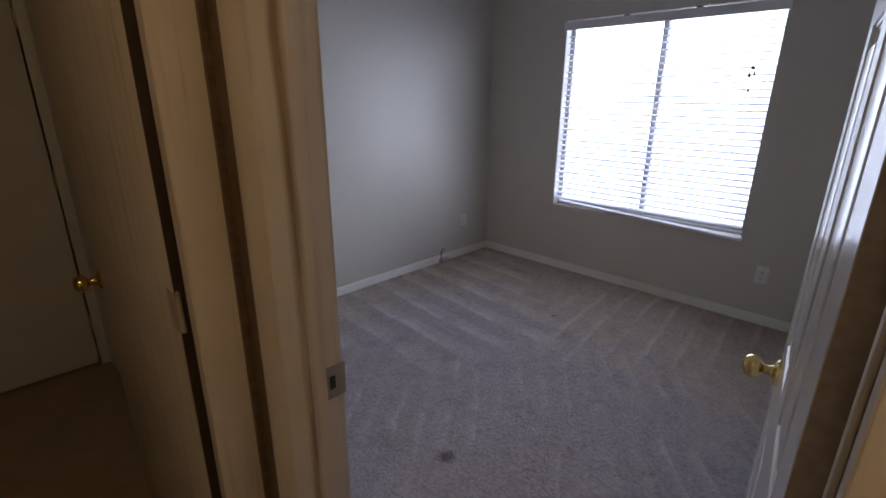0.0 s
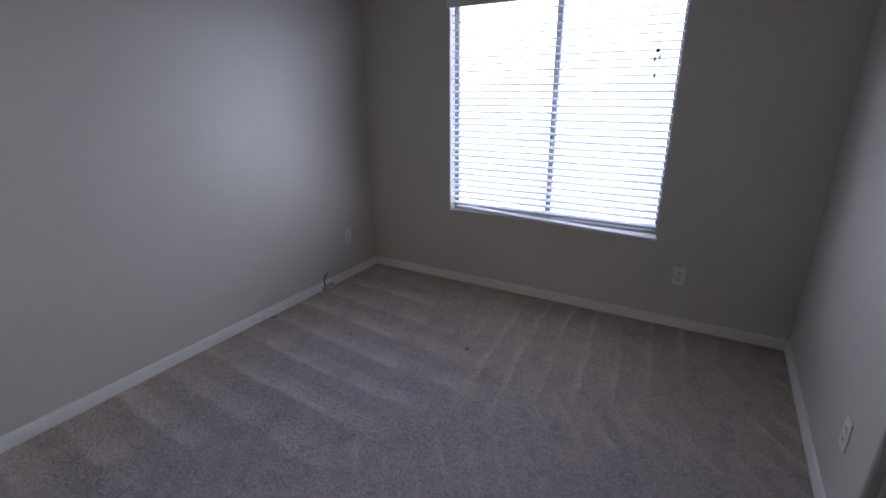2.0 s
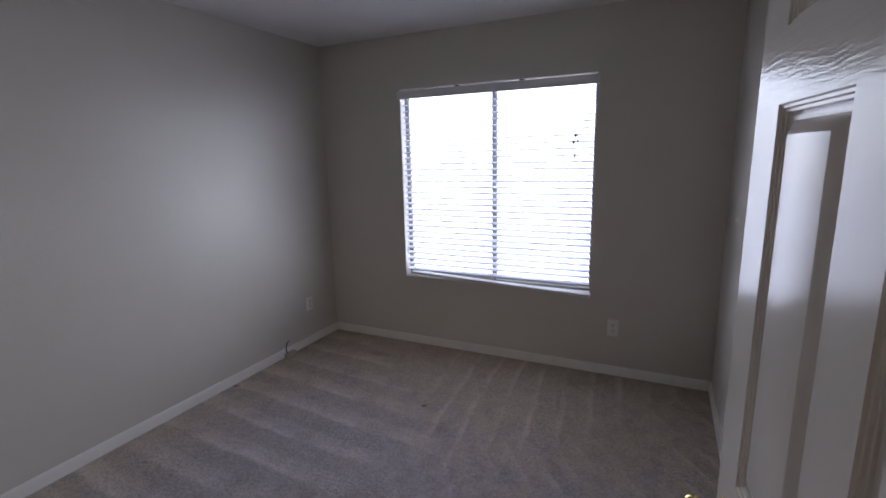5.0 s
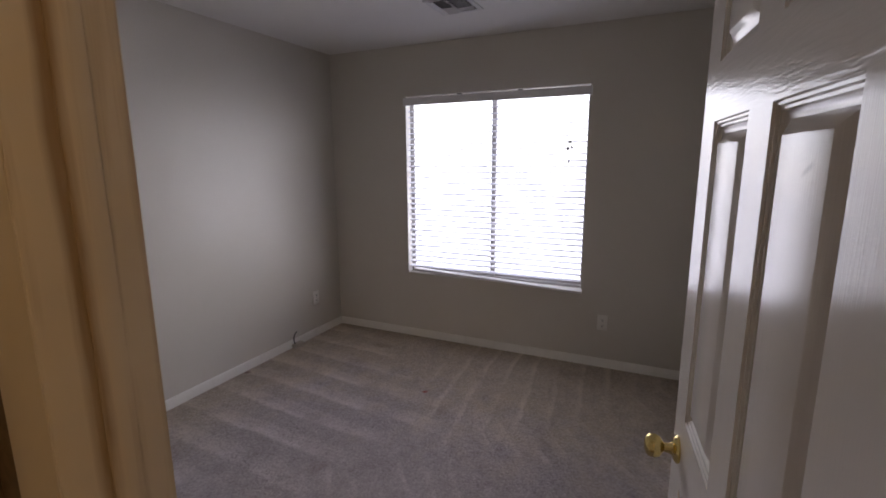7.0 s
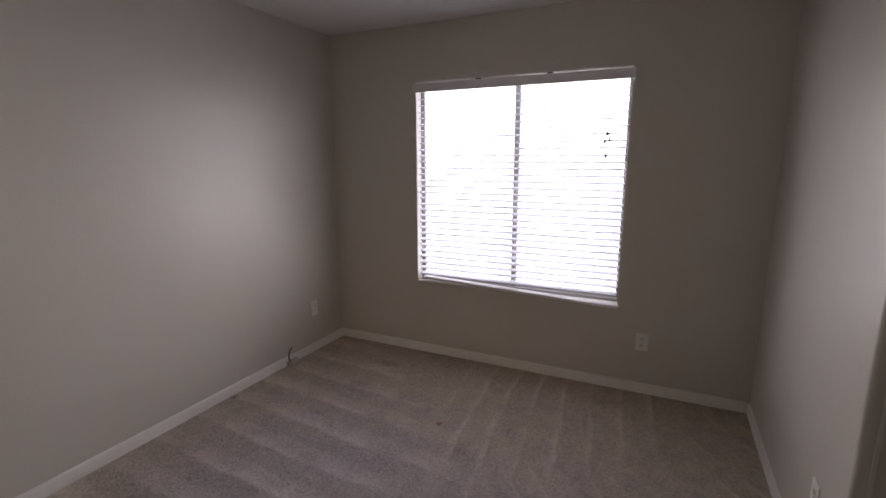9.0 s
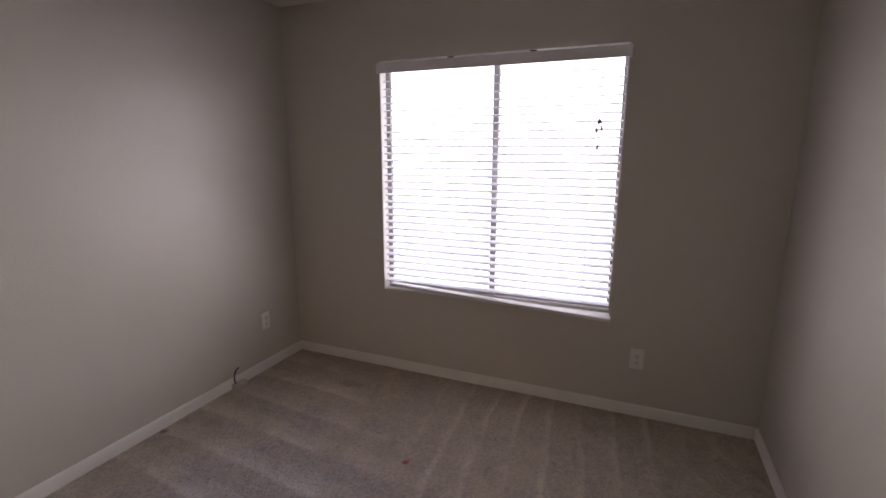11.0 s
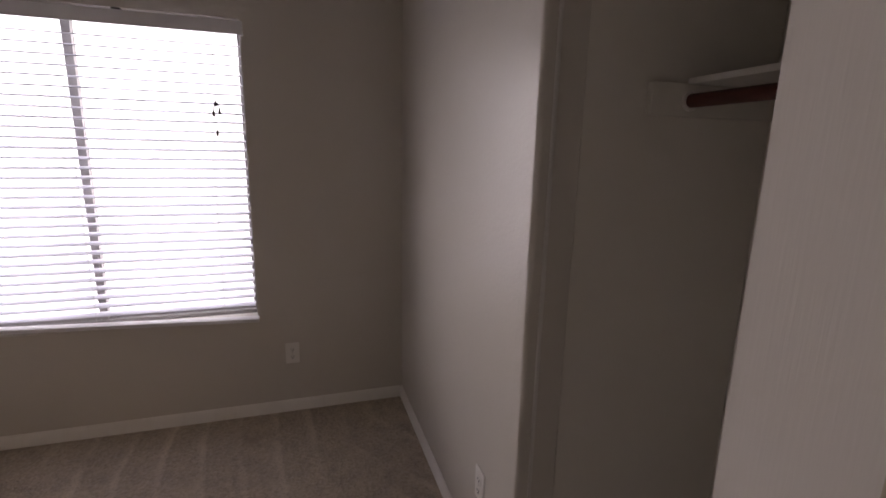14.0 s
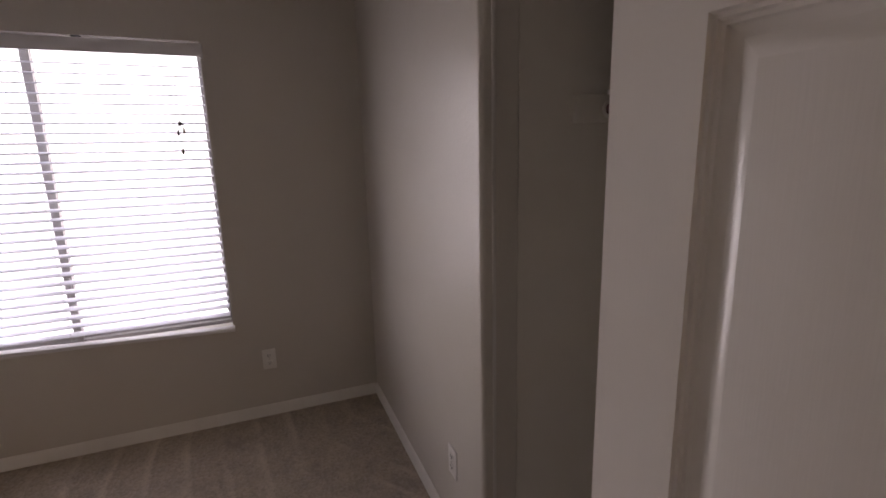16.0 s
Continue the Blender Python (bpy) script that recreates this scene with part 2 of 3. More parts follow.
M_TASSEL = plain("grey_tassel", (0.16, 0.155, 0.15), 0.5)
M_ROD = wood_material("red_brown_stained_wood", (0.075, 0.018, 0.014), (0.12, 0.032, 0.022))
# dark brown that stands in for shade in the casing corner
M_CORNER_SHADE = wood_material("corner_shade_brown", (0.10, 0.062, 0.032), (0.15, 0.10, 0.055))
M_GAP_SHADE = wood_material("gap_shade_brown", (0.045, 0.030, 0.018), (0.065, 0.044, 0.026))
M_EDGE = wood_material("brown_door_edge", (0.36, 0.27, 0.18), (0.44, 0.34, 0.23))
M_SHELF = plain("dull_white_shelf_paint", (0.70, 0.67, 0.60), 0.5, vary=0.06)
M_VENT = plain("white_vent_enamel", (0.66, 0.65, 0.63), 0.4, vary=0.06)
M_CABLE = plain("dark_cable", (0.05, 0.045, 0.04), 0.5)
M_GROUND = plain("pale_gravel", (0.42, 0.39, 0.35), 0.9, bump=0.5)

k = Nodes("window_glass", 0.02)
k.b.inputs["Transmission Weight"].default_value = 1.0
k.b.inputs["IOR"].default_value = 1.02
M_GLASS = k.colour((0.97, 0.98, 0.97))


# ---- mesh helpers ----
def box(bm, x0, x1, y0, y1, z0, z1, bevel=0.0, seg=2):
    """A box in a bmesh; with bevel, rounded on all edges."""
    v = [bm.verts.new(p) for p in ((x0, y0, z0), (x1, y0, z0), (x1, y1, z0), (x0, y1, z0), (x0, y0, z1), (x1, y0, z1), (x1, y1, z1), (x0, y1, z1))]
    f = [bm.faces.new([v[i] for i in q]) for q in ((3, 2, 1, 0), (4, 5, 6, 7), (0, 1, 5, 4), (1, 2, 6, 5), (2, 3, 7, 6), (3, 0, 4, 7))]
    if bevel:
        edges = list({e for face in f for e in face.edges})
        bmesh.ops.bevel(bm, geom=edges, offset=bevel, segments=seg, profile=0.5, affect="EDGES")
    return bm


def boxes(*rows, bevel=0.0):
    bm = bmesh.new()
    for r in rows:
        box(bm, *r, bevel=bevel)
    return bm


def lathe(bm, profile, axis="z", centre=(0, 0, 0), steps=28):
    """Turns a profile of (radius, height) round an axis."""
    rings = []
    c = Vector(centre)
    for r, h in profile:
        ring = []
        for i in range(steps):
            a = 2 * math.pi * i / steps
            p = (r * math.cos(a), r * math.sin(a), h)
            p = {"z": p, "x": (p[2], p[0], p[1]), "y": (p[1], p[2], p[0])}[axis]
            ring.append(bm.verts.new(c + Vector(p)))
        rings.append(ring)
    for a, b in zip(rings, rings[1:]):
        for i in range(steps):
            bm.faces.new((a[i], a[(i + 1) % steps], b[(i + 1) % steps], b[i]))
    bm.faces.new(rings[0][::-1])
    bm.faces.new(rings[-1])
    return bm


def tube(bm, points, r, steps=8):
    """A round cord through points."""
    pts = [Vector(p) for p in points]
    rings = []
    for i, p in enumerate(pts):
        d = (pts[min(i + 1, len(pts) - 1)] - pts[max(i - 1, 0)]).normalized()
        q = d.to_track_quat("Z", "Y")
        rings.append([bm.verts.new(p + q @ Vector((r * math.cos(2 * math.pi * k / steps), r * math.sin(2 * math.pi * k / steps), 0))) for k in range(steps)])
    for a, b in zip(rings, rings[1:]):
        for i in range(steps):
            bm.faces.new((a[i], a[(i + 1) % steps], b[(i + 1) % steps], b[i]))
    bm.faces.new(rings[0][::-1])
    bm.faces.new(rings[-1])
    return bm


def mesh_of(name, bm, material, smooth=False, crease=40):
    bmesh.ops.recalc_face_normals(bm, faces=bm.faces)
    me = bpy.data.meshes.new(name)
    bm.to_mesh(me)
    bm.free()
    me.materials.append(material)
    if smooth:
        me.shade_smooth()
        me.set_sharp_from_angle(angle=radians(crease))
    return me


def part(name, bm, material, parent, label="", smooth=False, crease=40):
    ob = new(name, mesh_of(name, bm, material, smooth, crease))
    ob.parent = parent
    return tagged(ob, label)


def structure(name, bm, material, label, category, smooth=False):
    return tagged(new(name, mesh_of(name, bm, material, smooth)), label, category, kind="structure")


def thing(name, label, category, at=(0, 0, 0), turn=0.0, group="", kind=""):
    ob = new(name)
    ob.empty_display_size = 0.1
    ob.matrix_world = pose(*at, 0, 0, turn)
    return tagged(ob, label, category, group, kind)


# ---- the plan ----
XE, YN, YS, XW = 4.83, 3.60, 0.6184, 1.745      # room faces of the walls
XH = 1.617                                        # hall face of the door wall
TOP = 2.44
DOOR_S, DOOR_N, DOOR_T = 0.705, 1.5126, 2.045    # clear opening of the bedroom door
WY0, WY1, WZ0, WZ1 = 1.395, 2.858, 0.580, 2.049  # window opening
CX0, CX1, CT, CB = 1.95, 3.326, 2.04, -0.11      # closet opening, its head, its back wall

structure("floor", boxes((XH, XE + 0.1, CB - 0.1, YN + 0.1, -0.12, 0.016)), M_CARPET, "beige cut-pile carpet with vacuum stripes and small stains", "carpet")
structure("hall_floor", boxes((0.45, XH, -1.1, 3.9, -0.12, -0.004)), M_HALLFLOOR, "tan hall floor in dim warm light", "floor")
structure("ceiling", boxes((0.35, XE + 0.16, -1.2, YN + 0.4, TOP, TOP + 0.12)), M_CEIL, "white textured plaster ceiling", "ceiling")

structure("wall_north", boxes((XW, XE + 0.16, YN, YN + 0.12, 0, TOP)), M_WALL, "greige painted wall with a soft sheen", "wall")
structure("wall_east", boxes(
    (XE, XE + 0.16, CB - 0.1, WY0, 0, TOP), (XE, XE + 0.16, WY1, YN, 0, TOP),
    (XE, XE + 0.16, WY0, WY1, 0, WZ0), (XE, XE + 0.16, WY0, WY1, WZ1, TOP)), M_WALL, "greige painted wall with the window opening", "wall")
structure("wall_west", boxes(
    (XH, XW, DOOR_N + 0.018, 3.95, 0, TOP), (XH, XW, -1.1, DOOR_S - 0.018, 0, TOP),
    (XH, XW, DOOR_S - 0.018, DOOR_N + 0.018, DOOR_T + 0.018, TOP)), M_WALL, "greige painted wall round the bedroom doorway", "wall")


def south_wall():
    """Closet front wall; the opening has a rounded plaster corner."""
    bm = bmesh.new()
    box(bm, XW, CX0, YS - 0.12, YS, 0, TOP)
    box(bm, CX0, CX1, YS - 0.12, YS, CT, TOP)
    r, n = 0.016, 6
    ring = [(XE, YS - 0.12), (XE, YS)]
    ring += [(CX1 + r - r * math.sin(a), YS - r + r * math.cos(a)) for a in (math.pi / 2 * i / n for i in range(n + 1))]
    ring += [(CX1, YS - 0.12)]
    lo = [bm.verts.new((x, y, 0)) for x, y in ring]
    hi = [bm.verts.new((x, y, TOP)) for x, y in ring]
    for i in range(len(ring)):
        j = (i + 1) % len(ring)
        bm.faces.new((lo[i], lo[j], hi[j], hi[i]))
    bm.faces.new(lo)
    bm.faces.new(hi)
    return bm


structure("wall_south", south_wall(), M_WALL, "greige painted wall with the open closet", "wall", smooth=True)
structure("wall_closet_side", boxes((CX1 + 0.004, CX1 + 0.12, CB, YS - 0.1235, 0, TOP)), M_CLOSET, "closet side wall, paint lightened against the dimness", "wall")
structure("wall_closet_back", boxes((XW, XE, CB - 0.1, CB, 0, TOP)), M_CLOSET, "closet back wall, paint lightened against the dimness", "wall")
structure("wall_hall_west", boxes((0.33, 0.45, -1.1, 3.9, 0, TOP)), M_WALL, "greige hall wall in dim light", "wall")
structure("wall_hall_south", boxes((0.33, XW, -1.22, -1.1, 0, TOP)), M_WALL, "greige hall wall in dim light", "wall")
structure("wall_hall_north", boxes((0.33, 0.78, 3.77, 3.89, 0, TOP), (1.588, XH, 3.77, 3.89, 0, TOP), (0.78, 1.588, 3.77, 3.89, 2.04, TOP), (0.33, XH, 3.90, 3.95, 0, TOP)), M_WALL, "greige hall end wall round a door", "wall")


def baseboard_run(a, b, inward, h=0.082, t=0.013):
    """A baseboard with a rounded and stepped top, from a to b, t thick towards inward."""
    prof = [(0, 0), (t, 0), (t, h * 0.66), (t * 0.86, h * 0.72), (t * 0.80, h * 0.84), (t * 0.55, h * 0.95), (t * 0.2, h), (0, h)]
    bm = bmesh.new()
    rows = [[bm.verts.new((p[0] + inward[0] * u, p[1] + inward[1] * u, w)) for u, w in prof] for p in (a, b)]
    for i in range(len(prof)):
        j = (i + 1) % len(prof)
        bm.faces.new((rows[0][i], rows[0][j], rows[1][j], rows[1][i]))
    bm.faces.new(rows[0])
    bm.faces.new(rows[1])
    return bm


for a, b, inward in (((XW, YN), (XE, YN), (0, -1)), ((XE, YN - 0.013), (XE, YS + 0.013), (-1, 0)), ((XE, YS), (CX1 + 0.03, YS), (0, 1)),
                     ((XW, DOOR_N + 0.08), (XW, YN - 0.013), (1, 0)), ((CX1 + 0.005, YS - 0.13), (CX1 + 0.005, CB + 0.013), (-1, 0)), ((CX0, CB), (CX1, CB), (0, 1))):
    structure("baseboard", baseboard_run(a, b, inward), M_BASE, "white painted baseboard above the carpet", "baseboard", smooth=True)

# ---- bedroom doorway ----
def doorway():
    d = thing("doorway_1", "worn white-painted door frame with stop and casing", "door frame", kind="structure")
    for name, y0, y1, s in (("strike_jamb", DOOR_N, DOOR_N + 0.018, 1), ("hinge_jamb", DOOR_S - 0.018, DOOR_S, -1)):
        part(name, boxes((XH - 0.002, XW + 0.002, y0, y1, 0, DOOR_T + 0.018), bevel=0.003), M_JAMB, d, "worn jamb with brown rubbed streaks", True)
        ys = (y0 - 0.006, y0) if s > 0 else (y1, y1 + 0.006)
        part("door_stop", boxes((1.667, 1.705, *ys, 0, DOOR_T), bevel=0.0028), M_JAMB, d, "", True)
    part("head_jamb", boxes((XH - 0.002, XW + 0.002, DOOR_S, DOOR_N, DOOR_T, DOOR_T + 0.018), bevel=0.0015), M_JAMB, d, "", True)
    part("head_stop", boxes((1.667, 1.705, DOOR_S + 0.006, DOOR_N - 0.006, DOOR_T - 0.006, DOOR_T), bevel=0.003), M_JAMB, d, "", True)
    for side, x0, sgn in (("hall", XH, -1), ("room", XW, 1)):
        for y0, y1 in ((DOOR_N + 0.0025, DOOR_N + 0.079), (DOOR_S - 0.079, DOOR_S - 0.0025)):
            bm = bmesh.new()
            inner, outer = (y0, y1) if y0 > 1 else (y1, y0)
            w = outer - inner
            prof = [(0, 0.0035), (0.15, 0.007), (0.3, 0.009), (0.42, 0.013), (0.85, 0.015), (1.0, 0.011), (1.0, 0.0), (0, 0.0)]
            rows = [[bm.verts.new((x0 + sgn * t, inner + w * u, z)) for u, t in prof] for z in (0, DOOR_T + 0.064)]
            for i in range(len(prof)):
                j = (i + 1) % len(prof)
                bm.faces.new((rows[0][i], rows[0][j], rows[1][j], rows[1][i]))
            bm.faces.new(rows[0])
            bm.faces.new(rows[1])
            part("casing", bm, M_JAMB, d, "", True)
        part("head_casing", boxes(tuple(sorted((x0, x0 + sgn * 0.014))) + (DOOR_S - 0.006, DOOR_N + 0.006, DOOR_T + 0.006, DOOR_T + 0.064), bevel=0.003), M_JAMB, d, "", True)
    bm = boxes((1.704, 1.7535, DOOR_N - 0.0016, DOOR_N + 0.0005, 0.840, 0.920), bevel=0.0007)
    strike = part("strike_plate", bm, M_STRIKE, d, "dull metal strike plate with a dark latch hole", True)
    part("latch_hole", boxes((1.713, 1.727, DOOR_N - 0.0024, DOOR_N - 0.0010, 0.864, 0.896)), M_DARK, strike)
    return d


doorway()


# ---- six-panel doors ----
def six_panel(width, height, thick):
    """A moulded six-panel slab: hinge edge at x 0, faces at y 0 and y -thick."""
    stile, mid, pw = 0.1064, 0.1053, 0.2312
    xs = [0, width - stile - 2 * pw - mid, width - stile - pw - mid, width - stile - pw, width - stile, width]
    zs = [0, 0.22, 0.765, 0.932, 1.587, 1.6985, 1.93, height]
    steps = ((0.0, 0.0), (0.002, 0.004), (0.006, 0.0043), (0.008, 0.008), (0.012, 0.0083), (0.014, 0.0118), (0.0165, 0.0135), (0.020, 0.0146), (0.025, 0.0146), (0.0285, 0.0130), (0.045, 0.0008), (0.0462, 0.0005))
    bm = bmesh.new()
    for y, sgn in ((0.0, -1), (-thick, 1)):
        for i in range(5):
            for j in range(7):
                x0, x1, z0, z1 = xs[i], xs[i + 1], zs[j], zs[j + 1]
                loops = [[(x0, z0), (x1, z0), (x1, z1), (x0, z1)]]
                depth = [0.0]
                if i in (1, 3) and j in (1, 3, 5):
                    loops, depth = [], []
                    for o, dp in steps:
                        loops.append([(x0 + o, z0 + o), (x1 - o, z0 + o), (x1 - o, z1 - o), (x0 + o, z1 - o)])
                        depth.append(dp)
                vs = [[bm.verts.new((x, y + sgn * dp, z)) for x, z in lp] for lp, dp in zip(loops, depth)]
                for a, b in zip(vs, vs[1:]):
                    for q in range(4):
                        bm.faces.new((a[q], a[(q + 1) % 4], b[(q + 1) % 4], b[q]))
                bm.faces.new(vs[-1])
    for q in (((0, 0), (0, 1)), ((width, 0), (width, 1)), ((0, 0), (width, 0)), ((0, 1), (width, 1))):
        (xa, ea), (xb, eb) = q
        za, zb = (0 if ea == 0 else height), (0 if eb == 0 else height)
        bm.faces.new([bm.verts.new(p) for p in ((xa, 0, za), (xb, 0, zb), (xb, -thick, zb), (xa, -thick, za))])
    bmesh.ops.remove_doubles(bm, verts=bm.verts, dist=0.0002)
    return bm


def knob(parent, x, y, z, out, label="polished brass door knob"):
    """A round knob on a rose, pointing along y by the sign of out."""
    prof = [(0.032, 0.0), (0.032, 0.004), (0.027, 0.009), (0.016, 0.012), (0.012, 0.018), (0.011, 0.028), (0.016, 0.032), (0.024, 0.037), (0.0275, 0.046), (0.0265, 0.056), (0.021, 0.063), (0.010, 0.0665), (0.002, 0.067)]
    part("door_knob", lathe(bmesh.new(), [(r, h * out * 1.12) for r, h in prof], "y", (x, y, z)), M_BRASS, parent, label, True)


def hinge(parent, x, y, z, material=M_BRASS, label="brass butt hinge"):
    bm = bmesh.new()
    for i in range(5):
        lathe(bm, [(0.0062, z - 0.044 + i * 0.0178), (0.0062, z - 0.044 + i * 0.0178 + 0.017)], "z", (x, y, 0), 12)
    lathe(bm, [(0.002, z + 0.044), (0.005, z + 0.046), (0.003, z + 0.051)], "z", (x, y, 0), 12)
    part("hinge", bm, material, parent, label, True)


def bedroom_door():
    w, hgt, th = 0.799, 2.025, 0.035
    d = thing("door_1", "white six-panel door standing open with brass knobs", "door", at=(1.7749, 0.7368, 0.020), turn=6.8, kind="structure")
    part("door_slab", six_panel(w, hgt, th), M_DOOR, d, "glossy white six-panel slab with pressed grain", True, 24)
    knob(d, w - 0.068, 0.0, 0.841, 1)
    knob(d, w - 0.068, -th, 0.841, -1)
    part("latch_plate", boxes((w - 0.0005, w + 0.0015, -0.029, -0.006, 0.812, 0.870)), M_BRASS, d, "brass latch plate")
    part("hinge_edge", boxes((-0.0015, 0.0005, -th + 0.001, -0.001, 0.002, hgt - 0.002)), M_EDGE, d, "brown hinge edge")
    for z in (0.2, 1.0, 1.8):
        hinge(d, -0.006, -th - 0.004, z)
    return d


bedroom_door()


def hall_door():
    """A flat door in the next doorway round the corner, swung back along the wall."""
    w, hgt, th = 0.822, 2.02, 0.035
    d = thing("door_2", "painted flat hall door standing open with a brass knob", "door", at=(1.5415, 1.756, 0.006), turn=91.0, kind="structure")
    part("door_slab", boxes((0.0, w, 0.0, th, 0.0, hgt), bevel=0.002), M_JAMB, d, "flat painted slab in dim light", True)
    # plate on the hinge edge, coloured near black to imitate the gap's shade
    part("hinge_edge", boxes((-0.003, 0.001, 0.001, th - 0.001, 0.0, hgt)), M_GAP_SHADE, d, "hinge edge coloured dark for the shaded gap")
    knob(d, w - 0.062, th, 0.895, 1)
    for z in (0.24, 1.030, 1.78):
        hinge(d, -0.008, 0.030, z, M_OLDHINGE, "hinge flecked with old paint")
        part("hinge_leaf", boxes((-0.002, 0.040, th, th + 0.002, z - 0.046, z + 0.046), bevel=0.0008), M_OLDHINGE, d, "", True)
    f = thing("doorway_2", "painted casing of the next hall doorway", "door frame", kind="structure")
    part("casing", boxes((1.5125, XH, 1.660, 1.682, 0, 2.10), bevel=0.004), M_JAMB, f, "", True)
    part("jamb", boxes((1.514, XH, 1.6825, 1.700, 0, 2.10), bevel=0.002), M_JAMB, f, "", True)
    # added strips whose dark colour draws the shade between the two casings
    part("corner_shade_strip", boxes((XH - 0.007, XH, 1.5925, 1.6595, 0, 2.10), (XH - 0.020, XH - 0.0075, 1.649, 1.6595, 0, 2.10)), M_CORNER_SHADE, f, "dark brown strip standing in for the corner's shade")
    return d


hall_door()


def hall_end_door():
    d = thing("door_3", "closed flat painted door at the end of the hall", "door", at=(0, 0, 0), kind="structure")
    part("door_slab", boxes((0.805, 1.565, 3.772, 3.807, 0.012, 2.03), bevel=0.002), M_TRIM, d, "", True)
    for z in (0.25, 1.06, 1.80):
        hinge(d, 1.570, 3.766, z, M_OLDHINGE, "painted-over butt hinge")
    f = thing("doorway_3", "painted frame of the hall end door", "door frame", kind="structure")
    part("casing", boxes((1.573, 1.636, 3.756, 3.7695, 0, 2.10), bevel=0.004), M_TRIM, f, "", True)
    part("casing", boxes((0.735, 0.797, 3.756, 3.7695, 0, 2.10), bevel=0.004), M_TRIM, f, "", True)
    part("head_casing", boxes((0.797, 1.573, 3.756, 3.7695, 2.04, 2.10), bevel=0.004), M_TRIM, f, "", True)


hall_end_door()


# ---- window ----
def window():
    w = thing("window_1", "grey aluminium sliding window, bright daylight behind", "window", kind="structure")
    x0, x1, fw = 4.905, 4.965, 0.014
    part("window_frame", boxes((x0, x1, WY0, WY0 + fw, WZ0, WZ1), (x0, x1, WY1 - fw, WY1, WZ0, WZ1), (x0, x1, WY0 + fw, WY1 - fw, WZ0, WZ0 + 0.022), (x0, x1, WY0 + fw, WY1 - fw, WZ1 - fw, WZ1)), M_FRAME, w)
    yl, yr = WY0 + fw, WY1 - fw
    ym = 2.122
    for name, a, b, xs in (("sliding_sash", ym - 0.02, yr, 4.912), ("fixed_sash", yl, ym + 0.02, 4.938)):
        z0, z1, s = WZ0 + 0.022, WZ1 - fw, 0.03
        sa, sb = (0.036, 0.014) if name == "sliding_sash" else (0.014, 0.036)
        sash = part(name, boxes((xs, xs + 0.022, a, a + sa, z0, z1), (xs, xs + 0.022, b - sb, b, z0, z1), (xs, xs + 0.022, a + sa, b - sb, z0, z0 + s), (xs, xs + 0.022, a + sa, b - sb, z1 - s, z1)), M_FRAME, w)
        pane = part("pane", boxes((xs + 0.009, xs + 0.013, a + sa, b - sb, z0 + s, z1 - s)), M_GLASS, sash, "clear glass")
        pane.visible_shadow = False
    part("latch", boxes((4.902, 4.912, ym - 0.014, ym + 0.012, 0.86, 0.93), bevel=0.003), M_FRAME, w, "small sash latch", True)
    part("window_sill", boxes((XE + 0.004, x0, WY0, WY1, WZ0 - 0.012, WZ0 + 0.004), bevel=0.002), M_TRIM, w, "thin white sill", True)
    for y0, y1 in ((WY0 - 0.002, WY0 + 0.004), (WY1 - 0.004, WY1 + 0.002)):
        part("reveal", boxes((XE + 0.002, x0, y0, y1, WZ0, WZ1)), M_TRIM, w, "white painted reveal")
    return w


window()


